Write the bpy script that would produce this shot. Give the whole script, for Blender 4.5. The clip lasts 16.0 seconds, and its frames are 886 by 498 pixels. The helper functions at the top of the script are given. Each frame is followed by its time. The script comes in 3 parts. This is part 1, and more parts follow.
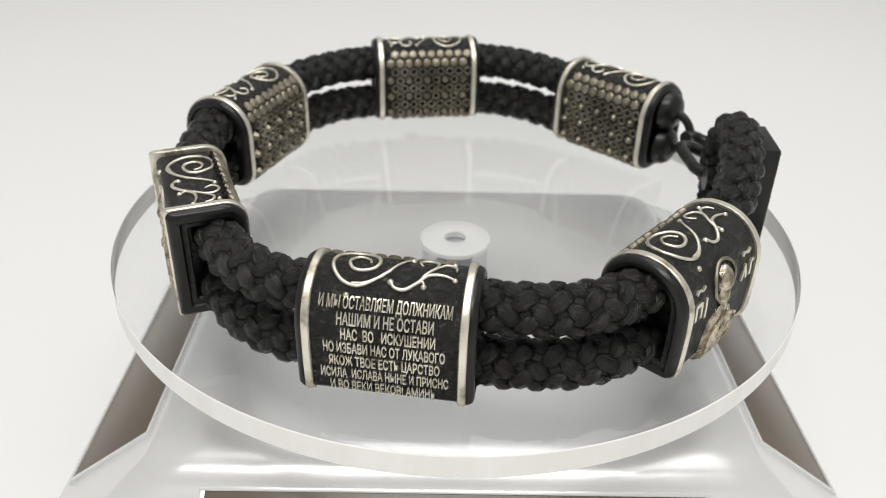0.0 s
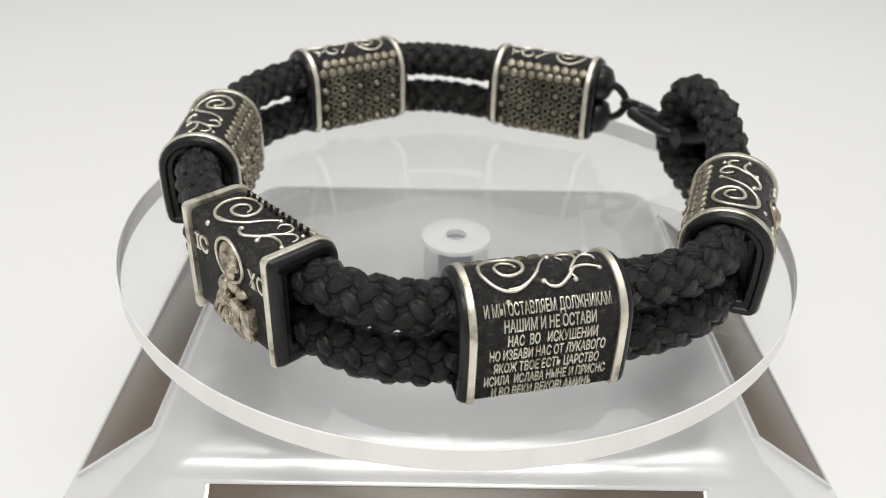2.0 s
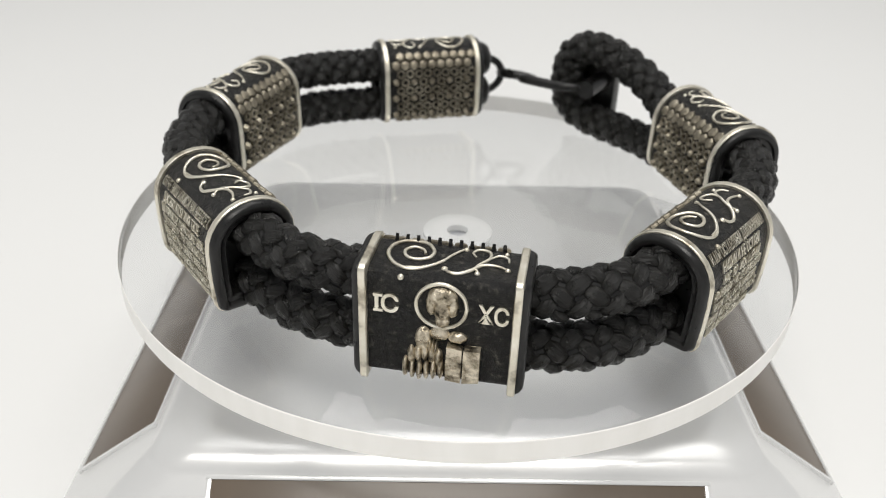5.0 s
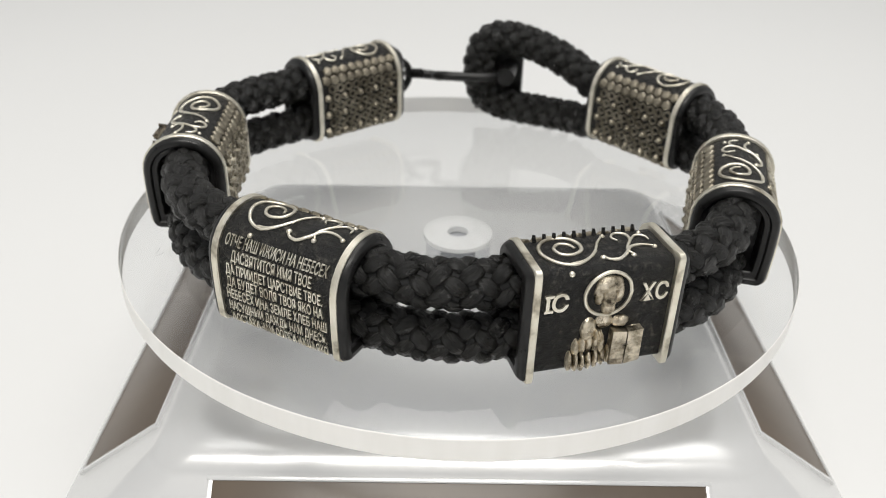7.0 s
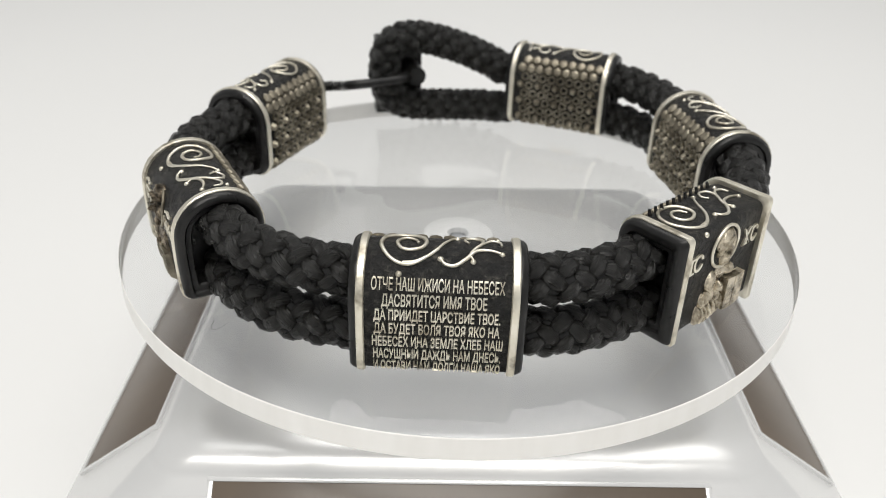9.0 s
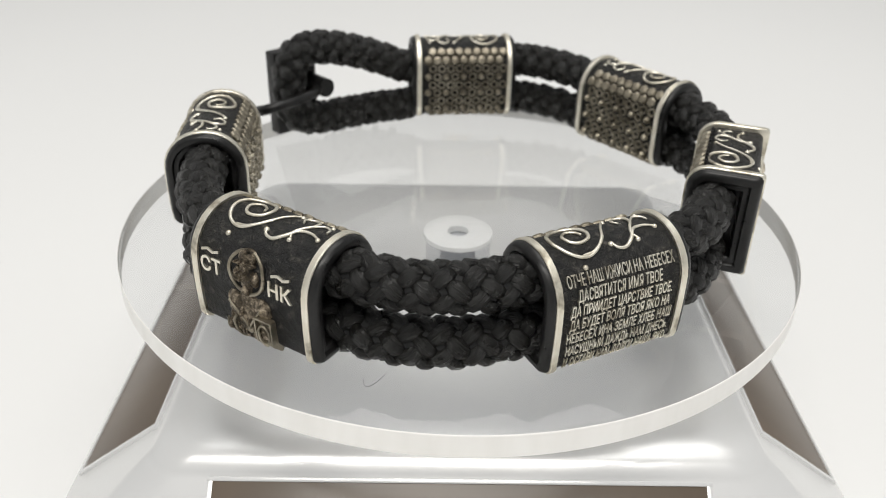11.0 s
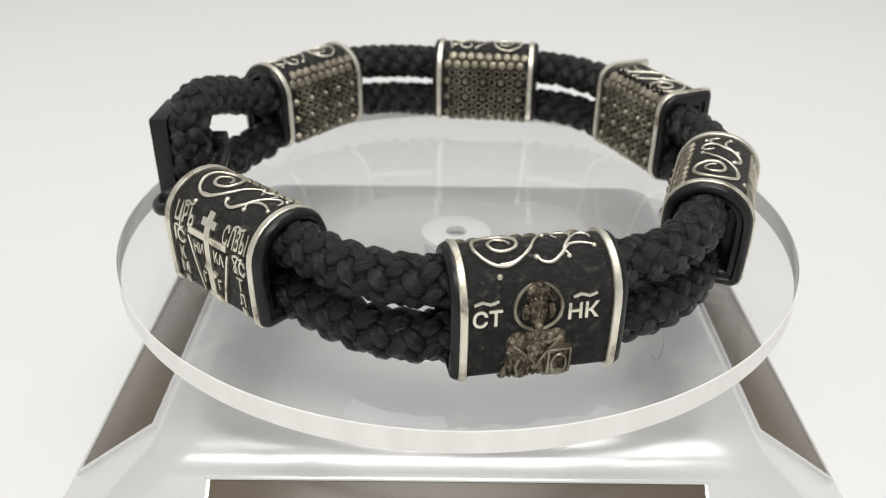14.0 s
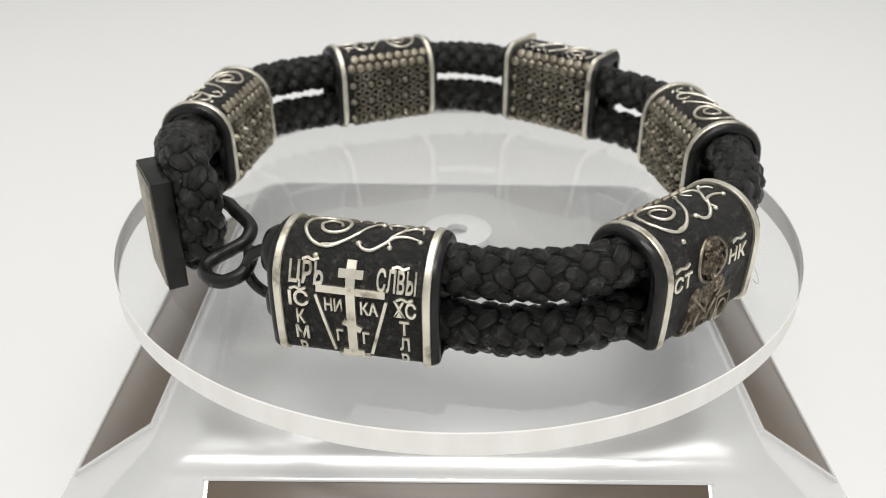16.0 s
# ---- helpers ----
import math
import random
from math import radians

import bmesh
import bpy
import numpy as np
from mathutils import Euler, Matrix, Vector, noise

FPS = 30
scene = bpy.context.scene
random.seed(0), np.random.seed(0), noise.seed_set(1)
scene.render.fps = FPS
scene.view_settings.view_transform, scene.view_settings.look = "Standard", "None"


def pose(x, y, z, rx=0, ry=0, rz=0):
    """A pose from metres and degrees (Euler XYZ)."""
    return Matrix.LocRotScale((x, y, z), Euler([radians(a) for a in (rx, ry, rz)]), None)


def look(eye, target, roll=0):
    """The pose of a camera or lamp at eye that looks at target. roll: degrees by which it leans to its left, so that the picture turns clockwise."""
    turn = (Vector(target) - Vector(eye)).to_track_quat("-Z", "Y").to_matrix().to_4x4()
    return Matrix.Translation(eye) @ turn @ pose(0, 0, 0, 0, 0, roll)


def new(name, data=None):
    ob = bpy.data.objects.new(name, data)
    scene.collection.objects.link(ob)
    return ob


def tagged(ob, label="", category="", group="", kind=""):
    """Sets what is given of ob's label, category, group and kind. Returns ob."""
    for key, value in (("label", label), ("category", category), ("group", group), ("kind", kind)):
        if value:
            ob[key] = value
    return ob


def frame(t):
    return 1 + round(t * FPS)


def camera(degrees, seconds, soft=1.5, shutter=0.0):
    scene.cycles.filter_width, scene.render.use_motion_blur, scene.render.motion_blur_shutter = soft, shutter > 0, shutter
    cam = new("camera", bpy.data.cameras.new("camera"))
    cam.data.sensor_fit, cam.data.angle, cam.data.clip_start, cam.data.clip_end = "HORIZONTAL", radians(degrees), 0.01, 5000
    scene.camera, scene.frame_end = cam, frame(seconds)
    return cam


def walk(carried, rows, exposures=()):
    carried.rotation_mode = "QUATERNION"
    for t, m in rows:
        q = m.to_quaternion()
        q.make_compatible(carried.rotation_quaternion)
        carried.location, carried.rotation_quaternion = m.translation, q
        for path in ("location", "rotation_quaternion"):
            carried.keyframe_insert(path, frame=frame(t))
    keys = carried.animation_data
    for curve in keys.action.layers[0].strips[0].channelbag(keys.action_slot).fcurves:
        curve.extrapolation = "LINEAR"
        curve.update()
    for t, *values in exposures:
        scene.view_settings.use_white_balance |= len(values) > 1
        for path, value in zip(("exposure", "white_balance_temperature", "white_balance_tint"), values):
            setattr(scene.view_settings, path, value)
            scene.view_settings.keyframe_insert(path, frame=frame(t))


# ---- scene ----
cam = camera(54.94, 16.0, 0.95)
cam.data.dof.use_dof, cam.data.dof.focus_distance, cam.data.dof.aperture_fstop = True, 0.089, 40
walk(cam, [
    (0.0, pose(-0.00300, -0.10463, 0.08569, 59.586, -1.164, -0.037)),
    (0.5, pose(-0.00289, -0.10499, 0.08583, 59.545, -1.127, 0.061)),
    (1.0, pose(-0.00279, -0.10531, 0.08604, 59.491, -1.074, 0.130)),
    (1.5, pose(-0.00262, -0.10561, 0.08631, 59.413, -1.019, 0.195)),
    (2.0, pose(-0.00245, -0.10582, 0.08658, 59.319, -0.958, 0.255)),
    (2.5, pose(-0.00233, -0.10593, 0.08677, 59.237, -0.903, 0.313)),
    (3.0, pose(-0.00223, -0.10594, 0.08686, 59.164, -0.860, 0.360)),
    (3.5, pose(-0.00219, -0.10589, 0.08684, 59.093, -0.825, 0.391)),
    (4.0, pose(-0.00216, -0.10584, 0.08674, 59.043, -0.794, 0.404)),
    (6.5, pose(-0.00219, -0.10606, 0.08628, 59.215, -0.685, 0.376)),
    (7.0, pose(-0.00226, -0.10611, 0.08635, 59.271, -0.690, 0.361)),
    (7.5, pose(-0.00227, -0.10612, 0.08641, 59.301, -0.708, 0.346)),
    (8.0, pose(-0.00233, -0.10612, 0.08644, 59.300, -0.730, 0.331)),
    (8.5, pose(-0.00241, -0.10609, 0.08649, 59.282, -0.753, 0.318)),
    (9.0, pose(-0.00246, -0.10608, 0.08652, 59.258, -0.768, 0.310)),
    (11.5, pose(-0.00238, -0.10558, 0.08637, 59.095, -0.631, 0.260)),
    (12.0, pose(-0.00241, -0.10550, 0.08633, 59.105, -0.639, 0.275)),
    (12.5, pose(-0.00245, -0.10552, 0.08619, 59.169, -0.655, 0.298)),
    (13.0, pose(-0.00241, -0.10567, 0.08602, 59.278, -0.648, 0.310)),
    (13.5, pose(-0.00228, -0.10595, 0.08590, 59.389, -0.610, 0.283)),
    (14.0, pose(-0.00205, -0.10625, 0.08583, 59.458, -0.563, 0.241)),
    (14.5, pose(-0.00196, -0.10638, 0.08580, 59.488, -0.522, 0.222)),
    (15.0, pose(-0.00201, -0.10632, 0.08579, 59.471, -0.498, 0.221)),
    (15.5, pose(-0.00204, -0.10600, 0.08565, 59.412, -0.492, 0.218)),
    (16.0, pose(-0.00205, -0.10532, 0.08533, 59.339, -0.491, 0.214)),
])

# ---- light: a white photo tent, bright all round, with a softbox above ----
world = bpy.data.worlds.new("tent_light")
scene.world = world
world.use_nodes = True
world.node_tree.nodes["Background"].inputs[0].default_value = (0.985, 0.987, 0.985, 1)
world.node_tree.nodes["Background"].inputs[1].default_value = 0.62


def softbox(name, eye, target, wide, high, watts, colour):
    data = bpy.data.lights.new(name, "AREA")
    data.shape, data.size, data.size_y = "RECTANGLE", wide, high
    data.energy, data.color = watts, colour
    lamp = new(name, data)
    lamp.matrix_world = look(eye, target)
    return lamp


softbox("softbox_top", (0.05, 0.12, 0.55), (0, 0, 0.03), 0.40, 0.30, 1.25, (1.0, 0.98, 0.95))
softbox("light_strip", (-0.02, -0.235, 0.53), (0, 0, 0.02), 0.36, 0.13, 1.9, (1.0, 0.97, 0.92))
scene.view_settings.exposure = -0.27

# ---- materials ----


def material(name):
    m = bpy.data.materials.new(name)
    m.use_nodes = True
    nt = m.node_tree
    return m, nt, nt.nodes["Principled BSDF"]


def noise_node(nt, scale, detail=4.0, rough=0.55, coord="Object", stretch=(1, 1, 1)):
    tc = nt.nodes.new("ShaderNodeTexCoord")
    mp = nt.nodes.new("ShaderNodeMapping")
    mp.inputs["Scale"].default_value = stretch
    n = nt.nodes.new("ShaderNodeTexNoise")
    n.inputs["Scale"].default_value, n.inputs["Detail"].default_value, n.inputs["Roughness"].default_value = scale, detail, rough
    nt.links.new(tc.outputs[coord], mp.inputs[0])
    nt.links.new(mp.outputs[0], n.inputs["Vector"])
    return n.outputs["Fac"]


def ramp(nt, fac, stops):
    r = nt.nodes.new("ShaderNodeValToRGB")
    while len(r.color_ramp.elements) < len(stops):
        r.color_ramp.elements.new(0.5)
    for e, (at, col) in zip(r.color_ramp.elements, stops):
        e.position = at
        e.color = (*col, 1) if len(col) == 3 else col
    nt.links.new(fac, r.inputs[0])
    return r.outputs[0]


def grey(v):
    return (v, v, v)


def bump(nt, bsdf, height, depth, strength=1.0):
    b = nt.nodes.new("ShaderNodeBump")
    b.inputs["Distance"].default_value, b.inputs["Strength"].default_value = depth, strength
    nt.links.new(height, b.inputs["Height"])
    nt.links.new(b.outputs[0], bsdf.inputs["Normal"])


def make_silver():
    m, nt, p = material("worn_silver")
    fine, broad = noise_node(nt, 2600, 5), noise_node(nt, 420, 3)
    nt.links.new(ramp(nt, broad, [(0.30, (0.34, 0.30, 0.23)), (0.44, (0.76, 0.715, 0.60)), (0.7, (0.90, 0.865, 0.76))]), p.inputs["Base Color"])
    nt.links.new(ramp(nt, fine, [(0.3, grey(0.32)), (0.7, grey(0.52))]), p.inputs["Roughness"])
    p.inputs["Metallic"].default_value = 1.0
    bump(nt, p, fine, 0.00004, 0.6)
    return m


def make_relief():
    """Cast silver with black left in its hollows."""
    m, nt, p = material("cast_relief_silver")
    fine, broad = noise_node(nt, 800, 4, 0.6), noise_node(nt, 380, 3)
    nt.links.new(ramp(nt, fine, [(0.30, (0.05, 0.042, 0.03)), (0.42, (0.36, 0.31, 0.23)), (0.62, (0.80, 0.72, 0.58))]), p.inputs["Base Color"])
    nt.links.new(ramp(nt, broad, [(0.3, grey(0.25)), (0.7, grey(0.42))]), p.inputs["Roughness"])
    p.inputs["Metallic"].default_value = 0.95
    bump(nt, p, fine, 0.0005, 1.0)
    return m


def make_tarnish():
    """Silver gone dull and yellowish grey, dark in its pores."""
    m, nt, p = material("tarnished_silver")
    fine, broad = noise_node(nt, 3200, 5), noise_node(nt, 500, 4)
    nt.links.new(ramp(nt, broad, [(0.30, (0.16, 0.14, 0.105)), (0.50, (0.29, 0.26, 0.20)), (0.70, (0.46, 0.42, 0.335))]), p.inputs["Base Color"])
    nt.links.new(ramp(nt, fine, [(0.3, grey(0.32)), (0.7, grey(0.55))]), p.inputs["Roughness"])
    p.inputs["Metallic"].default_value = 0.85
    bump(nt, p, fine, 0.00006, 0.8)
    return m


def make_dull():
    """Cast relief almost wholly blackened, with brownish rubbed spots."""
    m, nt, p = material("blackened_relief")
    fine, broad = noise_node(nt, 1150, 5, 0.7), noise_node(nt, 400, 3)
    nt.links.new(ramp(nt, fine, [(0.36, (0.022, 0.019, 0.015)), (0.50, (0.13, 0.105, 0.075)), (0.66, (0.52, 0.44, 0.33))]), p.inputs["Base Color"])
    nt.links.new(ramp(nt, broad, [(0.3, grey(0.28)), (0.7, grey(0.45))]), p.inputs["Roughness"])
    p.inputs["Metallic"].default_value = 0.8
    bump(nt, p, fine, 0.0005, 1.0)
    return m


def make_patina():
    m, nt, p = material("blackened_silver")
    fine, broad = noise_node(nt, 1250, 5, 0.66), noise_node(nt, 260, 3)
    nt.links.new(ramp(nt, fine, [(0.46, (0.005, 0.005, 0.005)), (0.58, (0.014, 0.0135, 0.0125)), (0.70, (0.085, 0.078, 0.066))]), p.inputs["Base Color"])
    nt.links.new(ramp(nt, broad, [(0.3, grey(0.30)), (0.7, grey(0.50))]), p.inputs["Roughness"])
    p.inputs["Metallic"].default_value = 0.1
    p.inputs["Specular IOR Level"].default_value = 0.36
    bump(nt, p, fine, 0.0006, 1.0)
    return m


def make_black_metal():
    m, nt, p = material("smooth_black_metal")
    fine = noise_node(nt, 900, 4)
    nt.links.new(ramp(nt, fine, [(0.35, (0.006, 0.006, 0.006)), (0.7, (0.013, 0.0125, 0.012))]), p.inputs["Base Color"])
    nt.links.new(ramp(nt, fine, [(0.3, grey(0.26)), (0.7, grey(0.40))]), p.inputs["Roughness"])
    p.inputs["Metallic"].default_value = 0.1
    p.inputs["Specular IOR Level"].default_value = 0.4
    bump(nt, p, fine, 0.00005, 0.6)
    return m


def make_cord():
    m, nt, p = material("black_braided_nylon")
    fibre = noise_node(nt, 1.0, 3, 0.6, "UV", (1.6, 17, 1))
    broad = noise_node(nt, 700, 3)
    nt.links.new(ramp(nt, fibre, [(0.3, (0.003, 0.003, 0.003)), (0.52, (0.0075, 0.0072, 0.0062)), (0.78, (0.026, 0.0245, 0.020))]), p.inputs["Base Color"])
    nt.links.new(ramp(nt, broad, [(0.3, grey(0.24)), (0.7, grey(0.42))]), p.inputs["Roughness"])
    p.inputs["Specular IOR Level"].default_value = 0.43
    bump(nt, p, fibre, 0.00035, 1.0)
    return m


def make_core():
    m, nt, p = material("cord_core")
    f = noise_node(nt, 1200, 3)
    nt.links.new(ramp(nt, f, [(0.3, grey(0.006)), (0.7, grey(0.012))]), p.inputs["Base Color"])
    p.inputs["Roughness"].default_value = 0.8
    return m


def make_plastic():
    m, nt, p = material("pearl_silver_plastic")
    fine, broad = noise_node(nt, 2400, 3), noise_node(nt, 30, 3)
    nt.links.new(ramp(nt, broad, [(0.3, (0.72, 0.72, 0.715)), (0.7, (0.77, 0.77, 0.765))]), p.inputs["Base Color"])
    nt.links.new(ramp(nt, fine, [(0.3, grey(0.20)), (0.7, grey(0.27))]), p.inputs["Roughness"])
    p.inputs["Metallic"].default_value = 0.4
    bump(nt, p, fine, 0.00001, 0.4)
    return m


def make_panel():
    m, nt, p = material("brown_solar_cell")
    f = noise_node(nt, 90, 3, 0.5, "Object", (1, 0.2, 1))
    nt.links.new(ramp(nt, f, [(0.3, (0.082, 0.057, 0.035)), (0.7, (0.105, 0.074, 0.046))]), p.inputs["Base Color"])
    p.inputs["Roughness"].default_value = 0.4
    p.inputs["Coat Weight"].default_value, p.inputs["Coat Roughness"].default_value = 0.4, 0.2
    return m


def make_acrylic(name, tint, gloss):
    """Clear sheet: lets the view through and mirrors more at a low angle."""
    m, nt, p = material(name)
    clear, shine, mix = nt.nodes.new("ShaderNodeBsdfTransparent"), nt.nodes.new("ShaderNodeBsdfGlossy"), nt.nodes.new("ShaderNodeMixShader")
    rim, power, scale = nt.nodes.new("ShaderNodeLayerWeight"), nt.nodes.new("ShaderNodeMath"), nt.nodes.new("ShaderNodeMath")
    rim.inputs["Blend"].default_value = 0.5
    power.operation, scale.operation = "POWER", "MULTIPLY_ADD"
    power.inputs[1].default_value, scale.inputs[1].default_value, scale.inputs[2].default_value = 4.0, gloss, 0.03
    nt.links.new(rim.outputs["Facing"], power.inputs[0])
    nt.links.new(power.outputs[0], scale.inputs[0])
    clear.inputs[0].default_value = (*tint, 1)
    f = noise_node(nt, 160, 3)
    nt.links.new(ramp(nt, f, [(0.35, grey(0.015)), (0.75, grey(0.05))]), shine.inputs["Roughness"])
    nt.links.new(scale.outputs[0], mix.inputs[0])
    nt.links.new(clear.outputs[0], mix.inputs[1])
    nt.links.new(shine.outputs[0], mix.inputs[2])
    nt.links.new(mix.outputs[0], nt.nodes["Material Output"].inputs["Surface"])
    nt.nodes.remove(p)
    return m


def make_frosted():
    """Half-clear moulded plastic that scatters some of the light."""
    m, nt, p = material("frosted_plastic")
    clear, mix = nt.nodes.new("ShaderNodeBsdfTransparent"), nt.nodes.new("ShaderNodeMixShader")
    f = noise_node(nt, 300, 3)
    nt.links.new(ramp(nt, f, [(0.3, (0.84, 0.84, 0.83)), (0.7, (0.90, 0.90, 0.89))]), p.inputs["Base Color"])
    p.inputs["Roughness"].default_value = 0.25
    mix.inputs[0].default_value = 0.62
    nt.links.new(clear.outputs[0], mix.inputs[1])
    nt.links.new(p.outputs[0], mix.inputs[2])
    nt.links.new(mix.outputs[0], nt.nodes["Material Output"].inputs["Surface"])
    return m


def make_grey():
    m, nt, p = material("post_refraction_grey")
    f = noise_node(nt, 600, 3)
    nt.links.new(ramp(nt, f, [(0.3, (0.34, 0.35, 0.37)), (0.7, (0.42, 0.43, 0.45))]), p.inputs["Base Color"])
    p.inputs["Roughness"].default_value = 0.4
    return m


def make_edge():
    m, nt, p = material("milky_cut_acrylic")
    f = noise_node(nt, 300, 3, 0.5, "Object", (1, 1, 0.2))
    nt.links.new(ramp(nt, f, [(0.3, (0.87, 0.855, 0.82)), (0.7, (0.94, 0.925, 0.895))]), p.inputs["Base Color"])
    p.inputs["Roughness"].default_value = 0.35
    p.inputs["Subsurface Weight"].default_value, p.inputs["Subsurface Radius"].default_value = 0.3, (0.001, 0.001, 0.001)
    return m


def make_paper():
    m, nt, p = material("white_backdrop_sheet")
    fine, broad = noise_node(nt, 900, 3), noise_node(nt, 3.0, 2)
    nt.links.new(ramp(nt, broad, [(0.3, (0.76, 0.76, 0.75)), (0.7, (0.80, 0.80, 0.79))]), p.inputs["Base Color"])
    p.inputs["Roughness"].default_value = 0.6
    bump(nt, p, fine, 0.00003, 0.3)
    return m


DULL = make_dull()
SILVER, RELIEF, TARNISH, PATINA, BLACK = make_silver(), make_relief(), make_tarnish(), make_patina(), make_black_metal()
CORD, CORE, PLASTIC, PANEL = make_cord(), make_core(), make_plastic(), make_panel()
FROSTED = make_frosted()
TINTED = make_acrylic("clear_post", (0.91, 0.915, 0.925), 0.9)
ACRYLIC, GREY, EDGE, PAPER = make_acrylic("clear_acrylic", (0.985, 0.988, 0.99), 0.8), make_grey(), make_edge(), make_paper()

# ---- mesh helpers; lengths in millimetres until a part is linked ----
MM = 0.001


class Shape:
    """Vertices, faces and (u, v) pairs that are gathered before they become one mesh."""

    def __init__(self):
        self.v, self.f, self.uv = [], [], []

    def add(self, verts, faces, uv=None):
        n = len(self.v)
        self.v += [tuple(map(float, p)) for p in verts]
        self.f += [tuple(n + i for i in face) for face in faces]
        self.uv += uv if uv else [(0.0, 0.0)] * len(verts)
        return self


def part(name, shape, mat, parent, label="", smooth=True, at=None, sharp=0.6):
    """Links a shape as one mesh under its parent."""
    me = bpy.data.meshes.new(name)
    me.from_pydata([(x * MM, y * MM, z * MM) for x, y, z in shape.v], [], shape.f)
    layer = me.uv_layers.new(name="uv")
    for lo in me.loops:
        layer.data[lo.index].uv = shape.uv[lo.vertex_index]
    bm = bmesh.new()
    bm.from_mesh(me)
    bmesh.ops.recalc_face_normals(bm, faces=bm.faces)
    for e in bm.edges:
        if len(e.link_faces) == 2 and e.calc_face_angle(0) > sharp:
            e.smooth = False
    for f in bm.faces:
        f.smooth = smooth
    bm.to_mesh(me)
    bm.free()
    me.materials.append(mat)
    ob = new(name, me)
    ob.parent = parent
    if at is not None:
        ob.matrix_basis = at
    if label:
        tagged(ob, label)
    return ob


def share(ob, parent, at=None):
    """Another part on the same mesh."""
    twin = new(ob.name.split(".")[0], ob.data)
    twin.parent = parent
    if at is not None:
        twin.matrix_basis = at
    return twin


def empty(name, label, category):
    ob = new(name)
    ob.empty_display_size = 0.01
    return tagged(ob, label, category)


def loft(rings, closed=True, cap_first=False, cap_last=False):
    s, n = Shape(), len(rings[0])
    verts = [p for r in rings for p in r]
    faces = []
    for k in range(len(rings) - 1):
        for i in range(n if closed else n - 1):
            j = (i + 1) % n
            faces.append((k * n + i, k * n + j, (k + 1) * n + j, (k + 1) * n + i))
    if cap_first:
        faces.append(tuple(range(n)))
    if cap_last:
        faces.append(tuple((len(rings) - 1) * n + i for i in range(n)))
    return s.add(verts, faces)


def lathe(profile, sides=96):
    """A turned body round z from (radius, height) pairs; the profile closes on itself."""
    rings = []
    for k in range(sides):
        a = 2 * math.pi * k / sides
        rings.append([(r * math.cos(a), r * math.sin(a), z) for r, z in profile])
    rings.append(rings[0])
    s, n = Shape(), len(profile)
    verts = [p for r in rings[:-1] for p in r]
    faces = []
    for k in range(sides):
        for i in range(n):
            j = (i + 1) % n
            k2 = (k + 1) % sides
            faces.append((k * n + i, k * n + j, k2 * n + j, k2 * n + i))
    return s.add(verts, faces)


def smooth_line(points, steps=8):
    """A Catmull-Rom line through the points."""
    p = [Vector(q) for q in points]
    p = [2 * p[0] - p[1]] + p + [2 * p[-1] - p[-2]]
    out = []
    for i in range(1, len(p) - 2):
        for k in range(steps):
            t = k / steps
            out.append(0.5 * (2 * p[i] + (p[i + 1] - p[i - 1]) * t + (2 * p[i - 1] - 5 * p[i] + 4 * p[i + 1] - p[i + 2]) * t * t
                              + (3 * p[i] - p[i - 1] - 3 * p[i + 1] + p[i + 2]) * t ** 3))
    return out + [p[-2]]


def sweep(line, radius, sides=8, flat=1.0, ends=True):
    """A round tube along a line; radius is a number or a function of 0..1."""
    rings, n = [], len(line)
    side = None
    for i, c in enumerate(line):
        d = (line[min(i + 1, n - 1)] - line[max(i - 1, 0)]).normalized()
        if side is None:
            side = d.orthogonal().normalized()
        side = (side - d * side.dot(d)).normalized()
        up = d.cross(side)
        r = radius(i / (n - 1)) if callable(radius) else radius
        rings.append([tuple(c + side * r * math.cos(a) + up * r * flat * math.sin(a)) for a in (2 * math.pi * k / sides for k in range(sides))])
    return loft(rings, True, ends, ends)


def box(x0, x1, y0, y1, z0, z1, edge=0.15):
    """A slab with chamfered edges."""
    bm = bmesh.new()
    bmesh.ops.create_cube(bm, size=1.0)
    for v in bm.verts:
        v.co = ((x0 + x1) / 2 + v.co.x * (x1 - x0), (y0 + y1) / 2 + v.co.y * (y1 - y0), (z0 + z1) / 2 + v.co.z * (z1 - z0))
    bmesh.ops.bevel(bm, geom=list(bm.edges), offset=edge, segments=2, profile=0.6, affect="EDGES")
    s = Shape().add([tuple(v.co) for v in bm.verts], [])
    bm.verts.index_update()
    s.f = [tuple(v.index for v in f.verts) for f in bm.faces]
    bm.free()
    return s


# ---- setting ----
def backdrop():
    """A white sheet that lies flat and rises in a wide curve far behind."""
    rows = [(-900 + 60 * i, 0.0) for i in range(30)]
    for k in range(1, 13):
        a = math.pi / 2 * k / 12
        rows.append((900 + 400 * math.sin(a), 400 - 400 * math.cos(a)))
    rows.append((1300, 1300))
    rings = [[(x, y, z) for x in range(-1500, 1501, 100)] for y, z in rows]
    ob = part("backdrop", loft(rings, False), PAPER, None)
    tagged(ob, "plain white backdrop sheet under the turntable", "backdrop", kind="structure")


backdrop()


# ---- turntable base: a square pearl plastic body with a solar cell in each sloping side ----
def square_ring(half, corner, z, steps=6):
    pts = []
    for qx, qy, a0 in ((1, 1, 0), (-1, 1, 90), (-1, -1, 180), (1, -1, 270)):
        for k in range(steps + 1):
            a = radians(a0 + 90 * k / steps)
            pts.append((qx * (half - corner) + corner * math.cos(a), qy * (half - corner) + corner * math.sin(a), z))
    return pts


TOP_Z, SLOPE_IN, SLOPE_OUT = 17.0, (36.8, 14.35), (47.2, 6.55)


